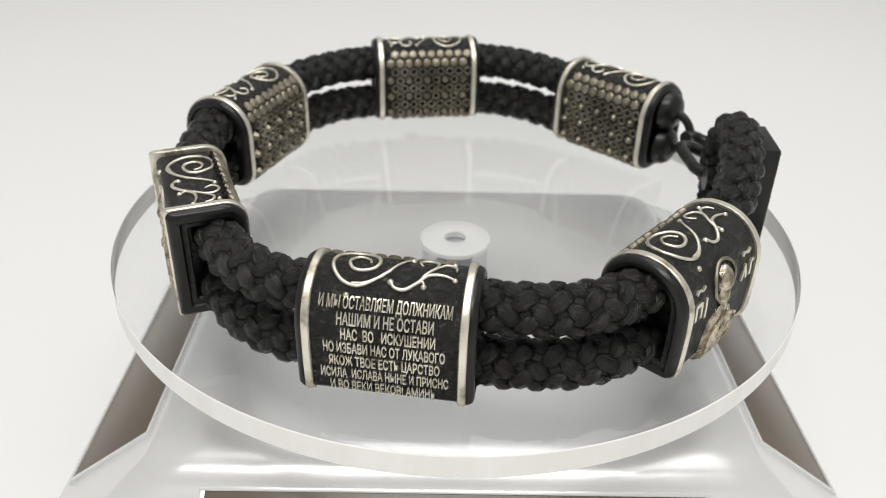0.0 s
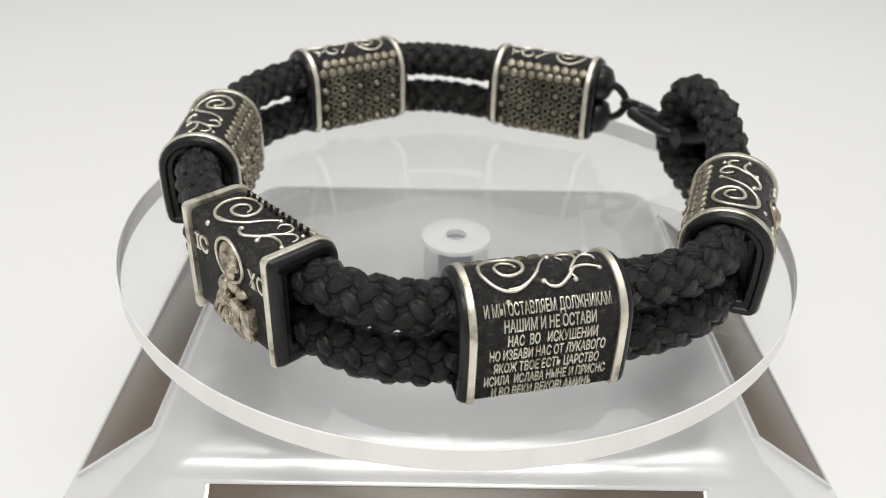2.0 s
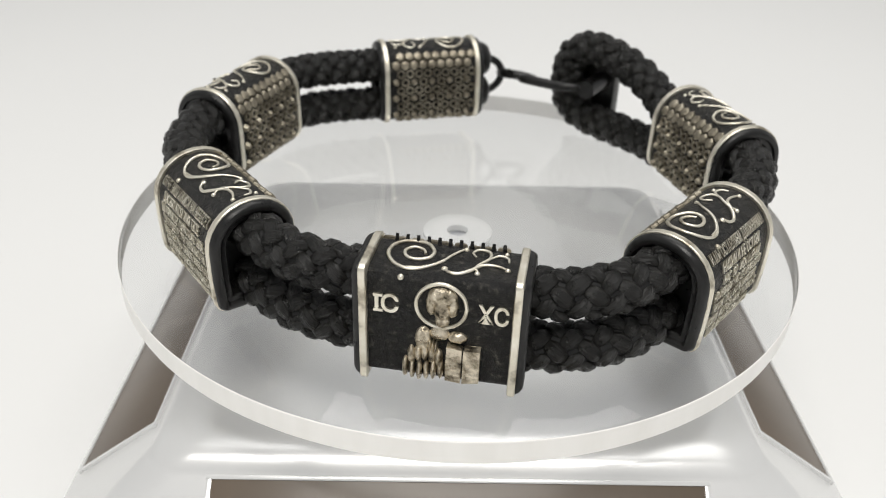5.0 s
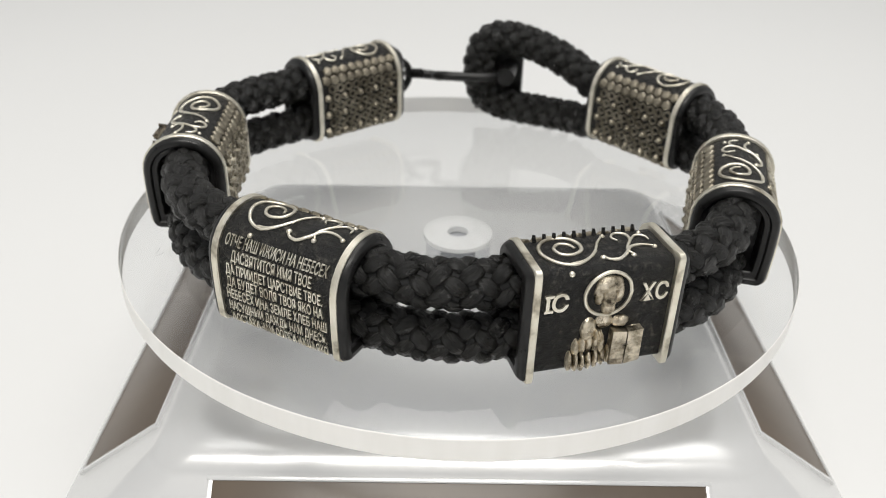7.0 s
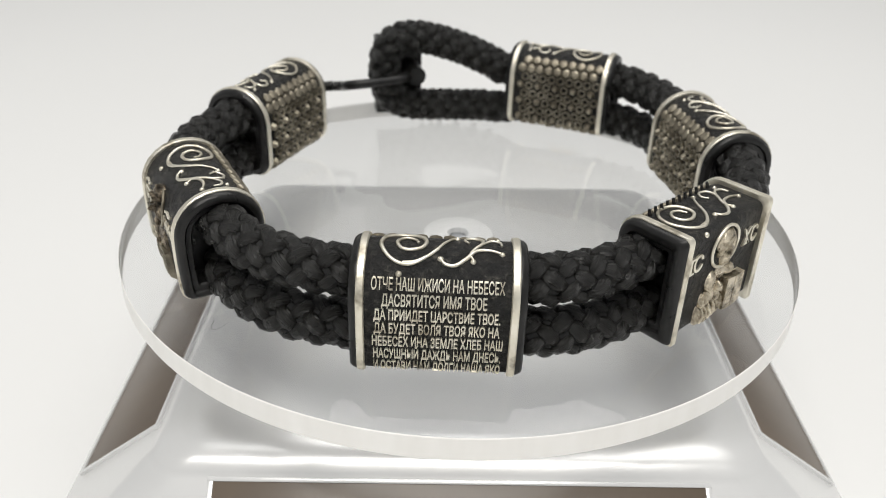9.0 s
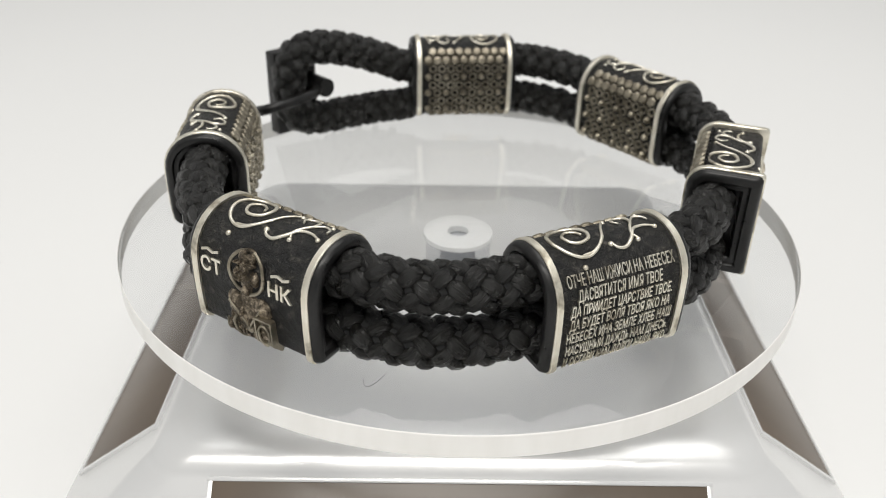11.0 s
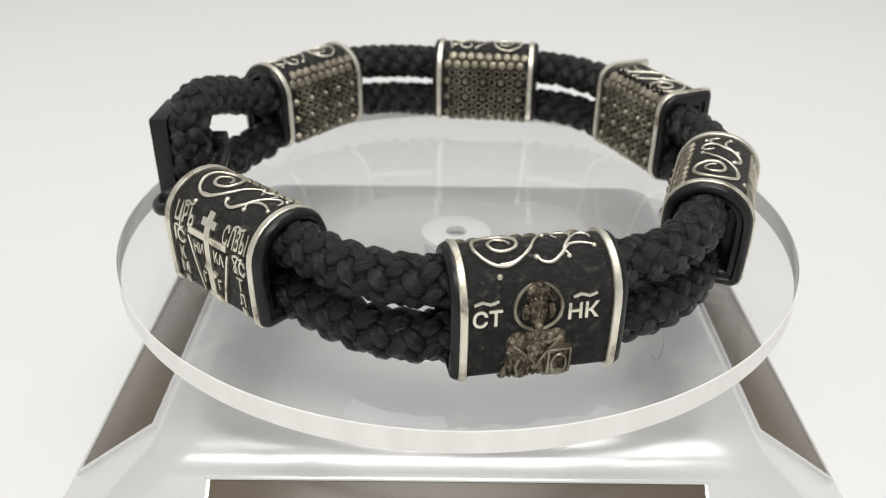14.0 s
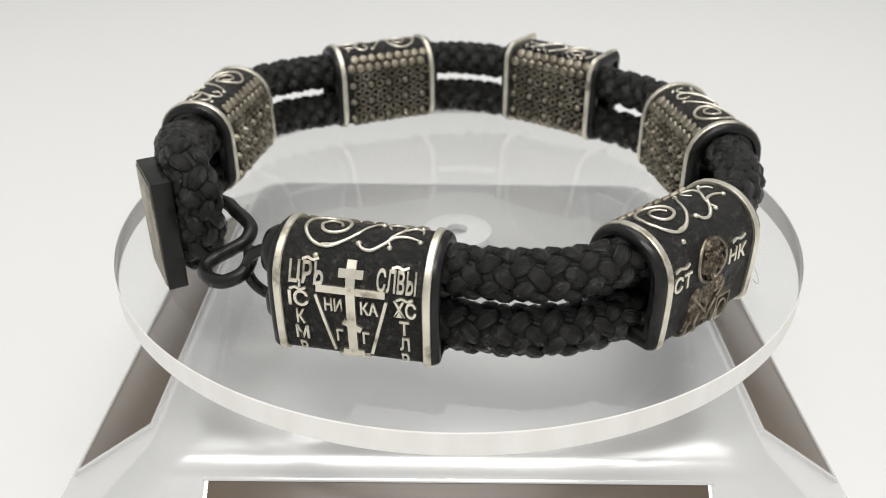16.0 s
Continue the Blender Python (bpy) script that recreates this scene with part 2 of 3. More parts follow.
def turntable_base():
    base = empty("solar_turntable", "pearl silver plastic solar turntable on white sheet", "turntable")
    prof = [(45.2, 0.0, 5), (48.6, 0.0, 4), (49.0, 0.4, 4), (49.0, 4.3, 4), (48.7, 5.0, 4), (48.2, 5.66, 4),
            (36.5, 14.43, 4.5), (36.0, 14.95, 4.5), (35.2, 15.85, 4.5), (34.3, 16.3, 4.5), (33.3, 16.65, 4.5), (32.2, 16.88, 4.5), (31.0, 17.0, 4.5), (20.0, 17.0, 3), (7.0, 17.0, 2)]
    part("body", loft([square_ring(h, c, z) for h, z, c in prof], True, True, True), PLASTIC, base, sharp=0.5)
    # the four cells lie in shallow frames on the slopes
    (ri, zi), (ro, zo) = SLOPE_IN, SLOPE_OUT
    tilt = math.degrees(math.atan2(zi - zo, ro - ri))
    length = math.hypot(ro - ri, zi - zo)
    first = None
    for k in range(4):
        mid = Matrix.Rotation(radians(90 * k), 4, "Z") @ pose(0, -(ri + ro) / 2 * MM, (zi + zo) / 2 * MM, tilt, 0, 0)
        if first is None:
            cell = part("solar_cell", box(-27.9, 27.9, -length / 2, length / 2, -0.6, 0.16, 0.12), PANEL, base, "dark brown glossy solar cell", at=mid)
            f = Shape()
            for x0, x1, y0, y1 in ((-28.5, 28.5, length / 2 - 0.05, length / 2 + 0.45), (-28.5, 28.5, -length / 2 - 0.45, -length / 2 + 0.05),
                                   (-28.4, -27.8, -length / 2, length / 2), (27.8, 28.4, -length / 2, length / 2)):
                b = box(x0, x1, y0, y1, -0.6, 0.34, 0.1)
                f.add(b.v, b.f)
            frame_ob = part("cell_frame", f, PLASTIC, cell)
            first = (cell, frame_ob)
        else:
            share(first[1], share(first[0], base, mid))
    # clear post with a collar, which carries the disc
    part("post", lathe([(2.6, 17.0), (4.5, 17.0), (4.6, 17.3), (4.6, 25.1), (4.4, 25.3), (2.6, 25.3)], 48), TINTED, base, "clear plastic post")
    # added grey core: its colour imitates the dark refraction seen inside the clear post
    part("sleeve", lathe([(0.3, 16.9), (2.5, 16.9), (2.5, 24.9), (2.3, 25.1), (0.3, 25.1)], 40), GREY, base, "grey core standing in for the dark refraction in the post")
    return base


TURNTABLE = turntable_base()

# ---- turning disc ----
DISC_TOP, DISC_R, DISC_THICK = 29.36, 45.5, 3.1


def turning_disc():
    r, h = DISC_R, DISC_THICK
    disc = part("disc", lathe([(0.01, 0), (r - 0.25, 0), (r - 0.08, -0.08), (r, -0.25), (r, -h + 0.25), (r - 0.08, -h + 0.08), (r - 0.25, -h), (0.01, -h)], 160), ACRYLIC, TURNTABLE,
                "clear round acrylic disc")
    disc.visible_shadow = False
    part("edge_band", lathe([(r + 0.01, -0.10), (r + 0.10, -0.2), (r + 0.10, -h + 0.2), (r + 0.01, -h + 0.10)], 160), EDGE, disc, "milky cut edge of the acrylic")
    part("hub", lathe([(1.5, -h - 0.02), (4.7, -h - 0.02), (4.9, -h - 0.15), (4.9, -h - 0.75), (4.7, -h - 0.9), (1.5, -h - 0.9)], 64), FROSTED, disc, "half-clear frosted plastic hub")
    return disc


DISC = turning_disc()

# ---- bracelet ----
BRACELET = empty("bracelet", "black braided cord bracelet with six blackened silver beads", "bracelet")
DEPTH, HIGH, HALF = 9.2, 12.7, 8.0


def outline(off=0.0, square=False, steps=7):
    """The bead's cross-section as (y, z); y < 0 is its outer side. Same number of points for every offset."""
    d, z0, z1 = DEPTH / 2 + off, 0.5 - off, HIGH + off
    radii = (0.7, 0.9, 2.0, 1.6) if square else (0.8, 4.4, 4.4, 2.2)
    rad = [max(0.2, r - off * 0.4) if square and off > 0 and r < 1 else max(0.25, r + off) for r in radii]
    pts = []
    # outer bottom, outer top, inner top, inner bottom
    for (cy, cz, a0), r in zip(((-1, 0, 270), (-1, 1, 180), (1, 1, 90), (1, 0, 0)), rad):
        for k in range(steps + 1):
            a = radians(a0 - 90 * k / steps)
            y = cy * ((d if cy < 0 or not square else d - 1.6) - r) + r * math.cos(a)
            z = (z1 - r if cz else z0 + r) + r * math.sin(a)
            pts.append((y, z))
    bulge = 0.0 if square else 0.45
    out = []
    for i, (y, z) in enumerate(pts):
        q = pts[(i + 1) % len(pts)]
        # more points along the straight runs
        n = 6 if (i + 1) % (steps + 1) == 0 else 1
        for k in range(n):
            yy, zz = y + (q[0] - y) * k / n, z + (q[1] - z) * k / n
            if yy < 0:
                yy -= bulge * max(0.0, 1 - ((zz - HIGH / 2) / (HIGH / 2 + 0.6)) ** 2) * min(1.0, -yy / 2.0)
            out.append((yy, zz))
    return out


class Skin:
    """Lays flat drawings on a bead: x along it, s round it (0 at the middle of the outer side, upwards), lift off the surface."""

    def __init__(self, square):
        self.p = outline(0, square)
        n = len(self.p)
        start = min(range(n), key=lambda i: self.p[i][0] + 0.02 * abs(self.p[i][1] - HIGH / 2))
        self.p = self.p[start:] + self.p[:start]
        self.s = [0.0]
        for i in range(n):
            a, b = self.p[i], self.p[(i + 1) % n]
            self.s.append(self.s[-1] + math.hypot(b[0] - a[0], b[1] - a[1]))
        self.round = self.s[-1]

    def spot(self, s):
        s %= self.round
        i = min(int(np.searchsorted(self.s, s, "right")) - 1, len(self.p) - 1)
        a, b = self.p[i], self.p[(i + 1) % len(self.p)]
        t = (s - self.s[i]) / max(1e-6, self.s[i + 1] - self.s[i])
        return (a[0] + (b[0] - a[0]) * t, a[1] + (b[1] - a[1]) * t)

    def at(self, x, s, lift):
        y, z = self.spot(s)
        a, b = self.spot(s - 0.25), self.spot(s + 0.25)
        ty, tz = b[0] - a[0], b[1] - a[1]
        n = math.hypot(ty, tz) or 1.0
        return (x, y - tz / n * lift, z + ty / n * lift)

    def lay(self, flat):
        out = Shape()
        return out.add([self.at(x, s, h) for x, s, h in flat.v], flat.f, list(flat.uv))


def words(body, width, high, bold=0.010):
    """Raised letters, centred, scaled to a width and a height; flat, as x, s, lift."""
    data = bpy.data.curves.new("letters", "FONT")
    data.body, data.align_x, data.extrude, data.resolution_u, data.offset = body, "CENTER", 0.1, 2, bold
    ob = new("letters", data)
    me = bpy.data.meshes.new_from_object(ob.evaluated_get(bpy.context.evaluated_depsgraph_get()))
    co = np.array([v.co[:] for v in me.vertices])
    faces = [tuple(p.vertices) for p in me.polygons]
    bpy.data.objects.remove(ob)
    bpy.data.curves.remove(data)
    bpy.data.meshes.remove(me)
    lo, hi = co.min(0), co.max(0)
    co[:, 0] = (co[:, 0] - (lo[0] + hi[0]) / 2) * width / (hi[0] - lo[0])
    co[:, 1] = co[:, 1] * high / 0.70
    co[:, 2] = np.where(co[:, 2] > 0, 0.20, -0.1)
    return Shape().add(co.tolist(), faces)


def moved(shape, x, s):
    shape.v = [(a + x, b + s, c) for a, b, c in shape.v]
    return shape


def slab(points, lift=0.24):
    """A flat raised piece from a corner list in (x, s)."""
    n = len(points)
    v = [(x, s, -0.1) for x, s in points] + [(x, s, lift) for x, s in points]
    f = [tuple(range(n, 2 * n))] + [(i, (i + 1) % n, n + (i + 1) % n, n + i) for i in range(n)]
    return Shape().add(v, f)


def bar(x0, s0, x1, s1, w, lift=0.24):
    dx, ds = x1 - x0, s1 - s0
    n = math.hypot(dx, ds)
    px, ps = -ds / n * w / 2, dx / n * w / 2
    k = max(1, int(n / 0.8))
    a = [(x0 + dx * i / k + px, s0 + ds * i / k + ps) for i in range(k + 1)]
    b = [(x0 + dx * i / k - px, s0 + ds * i / k - ps) for i in range(k, -1, -1)]
    s = Shape()
    for i in range(k):
        q = slab([a[i], a[i + 1], b[k - i - 1], b[k - i]], lift)
        s.add(q.v, q.f)
    return s


def dome(x, s, rx, rs, lift, seed=0, rough=0.0):
    """A low rounded boss."""
    rng = random.Random(seed)
    v, f, rings, sides = [], [], 5, 18
    for k in range(rings):
        a = math.pi / 2 * k / rings
        for i in range(sides):
            b = 2 * math.pi * i / sides
            w = 1 + rough * rng.uniform(-1, 1)
            v.append((x + rx * math.cos(a) * math.cos(b) * w, s + rs * math.cos(a) * math.sin(b) * w, lift * math.sin(a) * w - 0.05))
    v.append((x, s, lift))
    for k in range(rings - 1):
        for i in range(sides):
            j = (i + 1) % sides
            f.append((k * sides + i, k * sides + j, (k + 1) * sides + j, (k + 1) * sides + i))
    for i in range(sides):
        f.append(((rings - 1) * sides + i, (rings - 1) * sides + (i + 1) % sides, len(v) - 1))
    return Shape().add(v, f)


def wire(skin, pts, radius, lift=0.08, steps=8):
    line = [Vector(skin.at(p.x, p.y, lift)) for p in smooth_line([(x, s, 0) for x, s in pts], steps)]
    return sweep(line, radius, 7)


SCROLL = [
    # the large curl and its long sweep
    ([(-2.2, 10.4), (-2.6, 11.2), (-3.6, 11.5), (-4.4, 10.7), (-4.0, 9.6), (-2.9, 9.3), (-1.7, 9.9), (-1.5, 11.2), (-2.5, 12.5), (-4.2, 12.7),
      (-5.7, 11.6), (-6.0, 9.9), (-5.0, 8.2), (-3.4, 7.5), (-1.9, 8.0), (-0.4, 9.4), (0.6, 11.0), (1.7, 12.3)], 0.27),
    ([(-3.7, 7.75), (-2.3, 7.9), (-1.0, 8.7), (-0.1, 9.6)], 0.22),
    # the second stroke with its small curls
    ([(0.1, 8.3), (0.6, 7.7), (1.6, 7.6), (2.7, 8.4), (3.7, 9.5), (5.0, 9.7), (6.2, 9.3)], 0.26),
    ([(3.4, 8.3), (3.1, 9.0), (3.6, 9.9), (4.3, 10.9), (4.2, 12.0), (3.2, 12.4), (2.5, 11.7), (2.9, 10.9)], 0.22),
    ([(4.3, 10.8), (5.2, 11.6), (6.1, 11.3), (6.3, 10.5)], 0.2),
]


def scrollwork(skin):
    s = Shape()
    for pts, r in SCROLL:
        w = wire(skin, [(x * 0.97, q - 0.7) for x, q in pts], lambda t, r=r: 0.82 * r * (0.48 + 0.52 * math.sin(math.pi * min(1, 0.12 + t * 0.8))))
        s.add(w.v, w.f)
    for x, q, r in ((-4.0, 6.5, 0.33), (3.4, 8.1, 0.3), (0.1, 8.3, 0.34), (6.3, 9.2, 0.3), (1.7, 12.2, 0.3), (5.9, 12.1, 0.26)):
        d = skin.lay(dome(x * 0.97, q - 0.7, r, r, 0.3))
        s.add(d.v, d.f)
    return s


def honeycomb(skin):
    """Rows of six-sided cells with small bosses on the bead's inner side, round scales along its upper and lower edge."""
    s = Shape()
    pitch = 1.48
    mid = skin.round / 2
    rng = random.Random(5)
    rows = 9
    for row in range(rows):
        q = mid - 5.6 + row * pitch * 0.93
        for k in range(11):
            x = -HALF + 1.5 + k * pitch + (0.5 * pitch if row % 2 else 0)
            if x > HALF - 1.3:
                continue
            scale = row < 2 or row == rows - 1
            boss = not scale and row % 2 == 1 and k % 2 == 0
            h = 0.5 + rng.uniform(-0.08, 0.08)
            v, f = [], []
            if scale:
                prof = ((0.80, -0.1), (0.77, h * 0.45), (0.58, h * 0.75), (0.28, h * 0.85))
            elif boss:
                prof = ((0.72, -0.1), (0.50, h * 0.7), (0.34, h * 1.2), (0.15, h * 1.3))
            else:
                prof = ((0.74, -0.1), (0.70, h * 0.8), (0.50, h * 0.75), (0.40, -0.06))
            for r, z in prof:
                for i in range(6):
                    a = math.pi / 3 * i + math.pi / 6
                    v.append((x + r * math.cos(a), q + r * math.sin(a), z))
            for ring in range(3):
                for i in range(6):
                    j = (i + 1) % 6
                    f.append((ring * 6 + i, ring * 6 + j, ring * 6 + 6 + j, ring * 6 + 6 + i))
            if scale or boss:
                f.append(tuple(range(18, 24)))
            laid = skin.lay(Shape().add(v, f))
            s.add(laid.v, laid.f)
    return s


def teeth(skin):
    s = Shape()
    q0 = skin.round / 2 - 6.6
    for k in range(11):
        x = -5.6 + 1.1 * k
        c = Vector(skin.at(x, q0, -0.1))
        n = Vector(skin.at(x, q0, 0.75))
        t = sweep([c, c.lerp(n, 0.5), n], lambda u: 0.24 - 0.06 * u, 6)
        s.add(t.v, t.f)
    return s


def ring_at(x, off, square):
    return [(x, y, z) for y, z in outline(off, square)]


def bead_shell(square):
    """The parts that all beads of one section share: sleeve, rims, end caps, cell pattern, scroll."""
    skin = Skin(square)
    n = 20
    sleeve = loft([ring_at(-HALF + 2 * HALF * i / n, 0.0, square) for i in range(n + 1)])
    flare = 0.68 if square else 0.42
    rim = loft([ring_at(x, o, square) for x, o in ((-0.84, -0.3), (-0.84, flare - 0.14), (-0.74, flare), (-0.16, flare), (-0.04, flare - 0.1), (0.0, flare - 0.3), (0.0, -0.3))])
    back = flare - 0.35
    cap = loft([ring_at(x, o, square) for x, o in ((-0.1, -0.2), (-0.1, back + 0.14), (0.12, back + 0.16), (0.45, back), (0.68, back - 0.2), (0.76, back - 0.5), (0.76, -0.75),
                                                    (0.68, -0.85), (0.4, -0.95), (0.35, -1.15), (0.35, -1.5), (0.2, -1.65), (-2.6, -1.75))], True, False, True)
    return skin, sleeve, rim, cap


SHELLS = {flag: bead_shell(flag) for flag in (False, True)}
MADE = {}


def bead(az, r, turn, h, label, square=False, cap_ends=(True, True)):
    """A bead whose outer side faces azimuth turn; its outer middle lies at (az, r)."""
    skin, sleeve, rim, cap = SHELLS[square]
    a, b = radians(az), radians(turn)
    # outer middle minus half a depth along the outward way
    cx, cy = r * math.cos(a) - DEPTH / 2 * math.cos(b), r * math.sin(a) - DEPTH / 2 * math.sin(b)
    m = Matrix.Translation((cx * MM, cy * MM, h * MM)) @ Matrix.Rotation(b + math.pi / 2, 4, "Z")
    if square not in MADE:
        body = part("bead", sleeve, PATINA, BRACELET, label, at=m)
        rims = [part("rim", moved_x(rim, HALF), SILVER, body, "worn bright silver rim")]
        rims.append(part("rim", turned(moved_x(rim, HALF), square, rim), SILVER, body, "worn bright silver rim"))
        caps = [part("end_cap", moved_x(cap, HALF), BLACK, body, "smooth black end cap"), part("end_cap", turned(moved_x(cap, HALF), square, cap), BLACK, body, "smooth black end cap")]
        scroll = part("scrollwork", scrollwork(skin), SILVER, body, "raised silver scrollwork", sharp=1.2)
        cells = tagged(part("honeycomb", honeycomb(skin), TARNISH, body, "tarnished honeycomb relief", smooth=False), kind="stuff")
        MADE[square] = (body, rims, caps, scroll, cells)
    else:
        body0, rims, caps, scroll, cells = MADE[square]
        body = tagged(share(body0, BRACELET, m), label)
        for ob in (*rims, *caps, scroll, cells):
            tagged(share(ob, body), ob["label"], kind=ob.get("kind", ""))
    return body, skin, m


def moved_x(shape, dx):
    return Shape().add([(x + dx, y, z) for x, y, z in shape.v], shape.f)


def turned(shape, square, same):
    return Shape().add([(-x, y, z) for x, y, z in shape.v], [tuple(reversed(f)) for f in shape.f])


def lettering(body, skin, text, x, s, width, high, mat=None):
    part("lettering", skin.lay(moved(words(text, width, high, 0.010 if len(text) > 4 else 0.022), x, s)), mat or SILVER, body, "raised silver letters", smooth=False)


def relief(body, skin, name, shapes, mat, label, sharp=0.9):
    s = Shape()
    for q in shapes:
        q = skin.lay(q)
        s.add(q.v, q.f)
    return part(name, s, mat, body, label, sharp=sharp)


def halo(body, skin, x, s, r, mat):
    w = wire(skin, [(x + r * math.cos(a), s + r * math.sin(a)) for a in (2 * math.pi * k / 14 for k in range(15))], 0.2, 0.12, 3)
    part("halo", w, mat, body, "raised round halo")


def tilde(x, s, w=1.5):
    return [bar(x - w / 2, s - 0.1, x - w / 6, s + 0.14, 0.26), bar(x - w / 6, s + 0.14, x + w / 6, s - 0.1, 0.26), bar(x + w / 6, s - 0.1, x + w / 2, s + 0.14, 0.26)]


# azimuth, radius of the outer middle, facing, height of the foot over the disc
BEADS = {
    "verse_end": (-103.0, 40.0, -101.1, 1.25),
    "book": (-154.7, 38.2, -160.6, 0.90),
    "verse_start": (153.2, 38.0, 155.6, 1.30),
    "mitre": (96.1, 39.7, 96.1, 1.45),
    "cross": (39.1, 37.6, 43.5, 1.20),
    "robe": (-50.8, 40.4, -44.0, 1.60),
}
PLACED = {}


def verse_bead(key, lines, label, up=0.05):
    body, skin, m = bead(*BEADS[key], label)
    for i, (text, x, width) in enumerate(lines):
        lettering(body, skin, text, x, 4.85 + up - 1.57 * i, width * 0.965, 1.16)
    PLACED[key] = m


def verse_beads():
    verse_bead("verse_end", [("И МЫ ОСТАВЛЯЕМ ДОЛЖНИКАМ", 0, 13.2), ("НАШИМ И НЕ ОСТАВИ", 0.1, 9.6), ("НАС  ВО   ИСКУШЕНИИ", 0.4, 9.4), ("НО ИЗБАВИ НАС ОТ ЛУКАВОГО", 0, 12.2),
                             ("ЯКОЖ ТВОЕ ЕСТЬ ЦАРСТВО", 0, 11.2), ("ИСИЛА  ИСЛАВА НЫНЕ И ПРИСНС", 0, 13.0), ("И ВО ВЕКИ ВЕКОВ! АМИНЬ", -0.2, 10.8)],
               "blackened silver bead with seven raised lines of prayer", -0.3)
    verse_bead("verse_start", [("ОТЧЕ НАШ ИЖИСИ НА НЕБЕСЕХ", 0, 13.4), ("ДАСВЯТИТСЯ ИМЯ ТВОЕ", -0.3, 10.6), ("ДА ПРИИДЕТ ЦАРСТВИЕ ТВОЕ.", 0, 12.8), ("ДА БУДЕТ ВОЛЯ ТВОЯ ЯКО НА", 0, 12.8),
                               ("НЕБЕСЕХ ИНА ЗЕМЛЕ ХЛЕБ НАШ", 0.1, 13.4), ("НАСУЩНЫЙ ДАЖДЬ НАМ ДНЕСЬ.", 0.1, 13.2), ("И ОСТАВИ НАМ ДОЛГИ НАША ЯКО", 0.1, 13.2)],
               "blackened silver bead with the prayer's opening in raised letters", -0.65)


def book_bead():
    body, skin, m = bead(*BEADS["book"], "square-edged blackened silver bead with raised bust and book", True)
    PLACED["book"] = m
    lettering(body, skin, "IС", -5.2, 1.75, 2.4, 1.95)
    lettering(body, skin, "ХС", 5.3, 1.75, 3.0, 1.95)
    relief(body, skin, "serif", [bar(-6.55, 1.85, -5.6, 1.85, 0.3), bar(-6.55, 3.6, -5.6, 3.6, 0.3)], SILVER, "short silver serifs", 0.3)
    halo(body, skin, 0.2, 3.1, 2.5, SILVER)
    bust = [dome(0.25, 4.1, 1.55, 1.15, 0.75, 1, 0.04), dome(-0.75, 3.2, 0.6, 1.3, 0.7, 21, 0.04), dome(1.3, 3.2, 0.6, 1.3, 0.7, 22, 0.04), dome(0.3, 2.7, 0.85, 1.35, 1.05, 2, 0.03),
            dome(0.35, 1.5, 0.75, 0.85, 0.9, 6, 0.04), dome(0.1, -0.2, 1.0, 0.9, 0.6, 23, 0.04), dome(-1.5, -1.0, 0.9, 1.5, 0.75, 7, 0.05), dome(1.9, -0.4, 1.0, 0.7, 0.7, 9, 0.05)]
    for k in range(7):
        bust.append(dome(-3.3 + 0.72 * k, -5.0 + 0.18 * abs(k - 2), 0.34, 1.25, 0.85, 30 + k, 0.05))
    for k in range(5):
        bust.append(dome(-2.7 + 0.7 * k, -2.6 - 0.25 * abs(k - 2), 0.42, 1.1, 0.75, 40 + k, 0.05))
    for k in range(3):
        bust.append(dome(-0.75 + 0.3 * k, -1.5 - 0.15 * k, 0.17, 0.75, 1.15, 50 + k, 0.03))
    relief(body, skin, "bust", bust, RELIEF, "plain raised bust")
    book = [slab([(0.9, -5.2), (2.45, -5.3), (2.5, -1.3), (0.95, -1.1)], 1.0), slab([(2.6, -5.3), (4.3, -5.1), (4.3, -1.2), (2.65, -1.3)], 1.0)]
    relief(body, skin, "book", book, RELIEF, "open raised book", 0.3)
    part("teeth", teeth(skin), PATINA, body, "row of small pins")


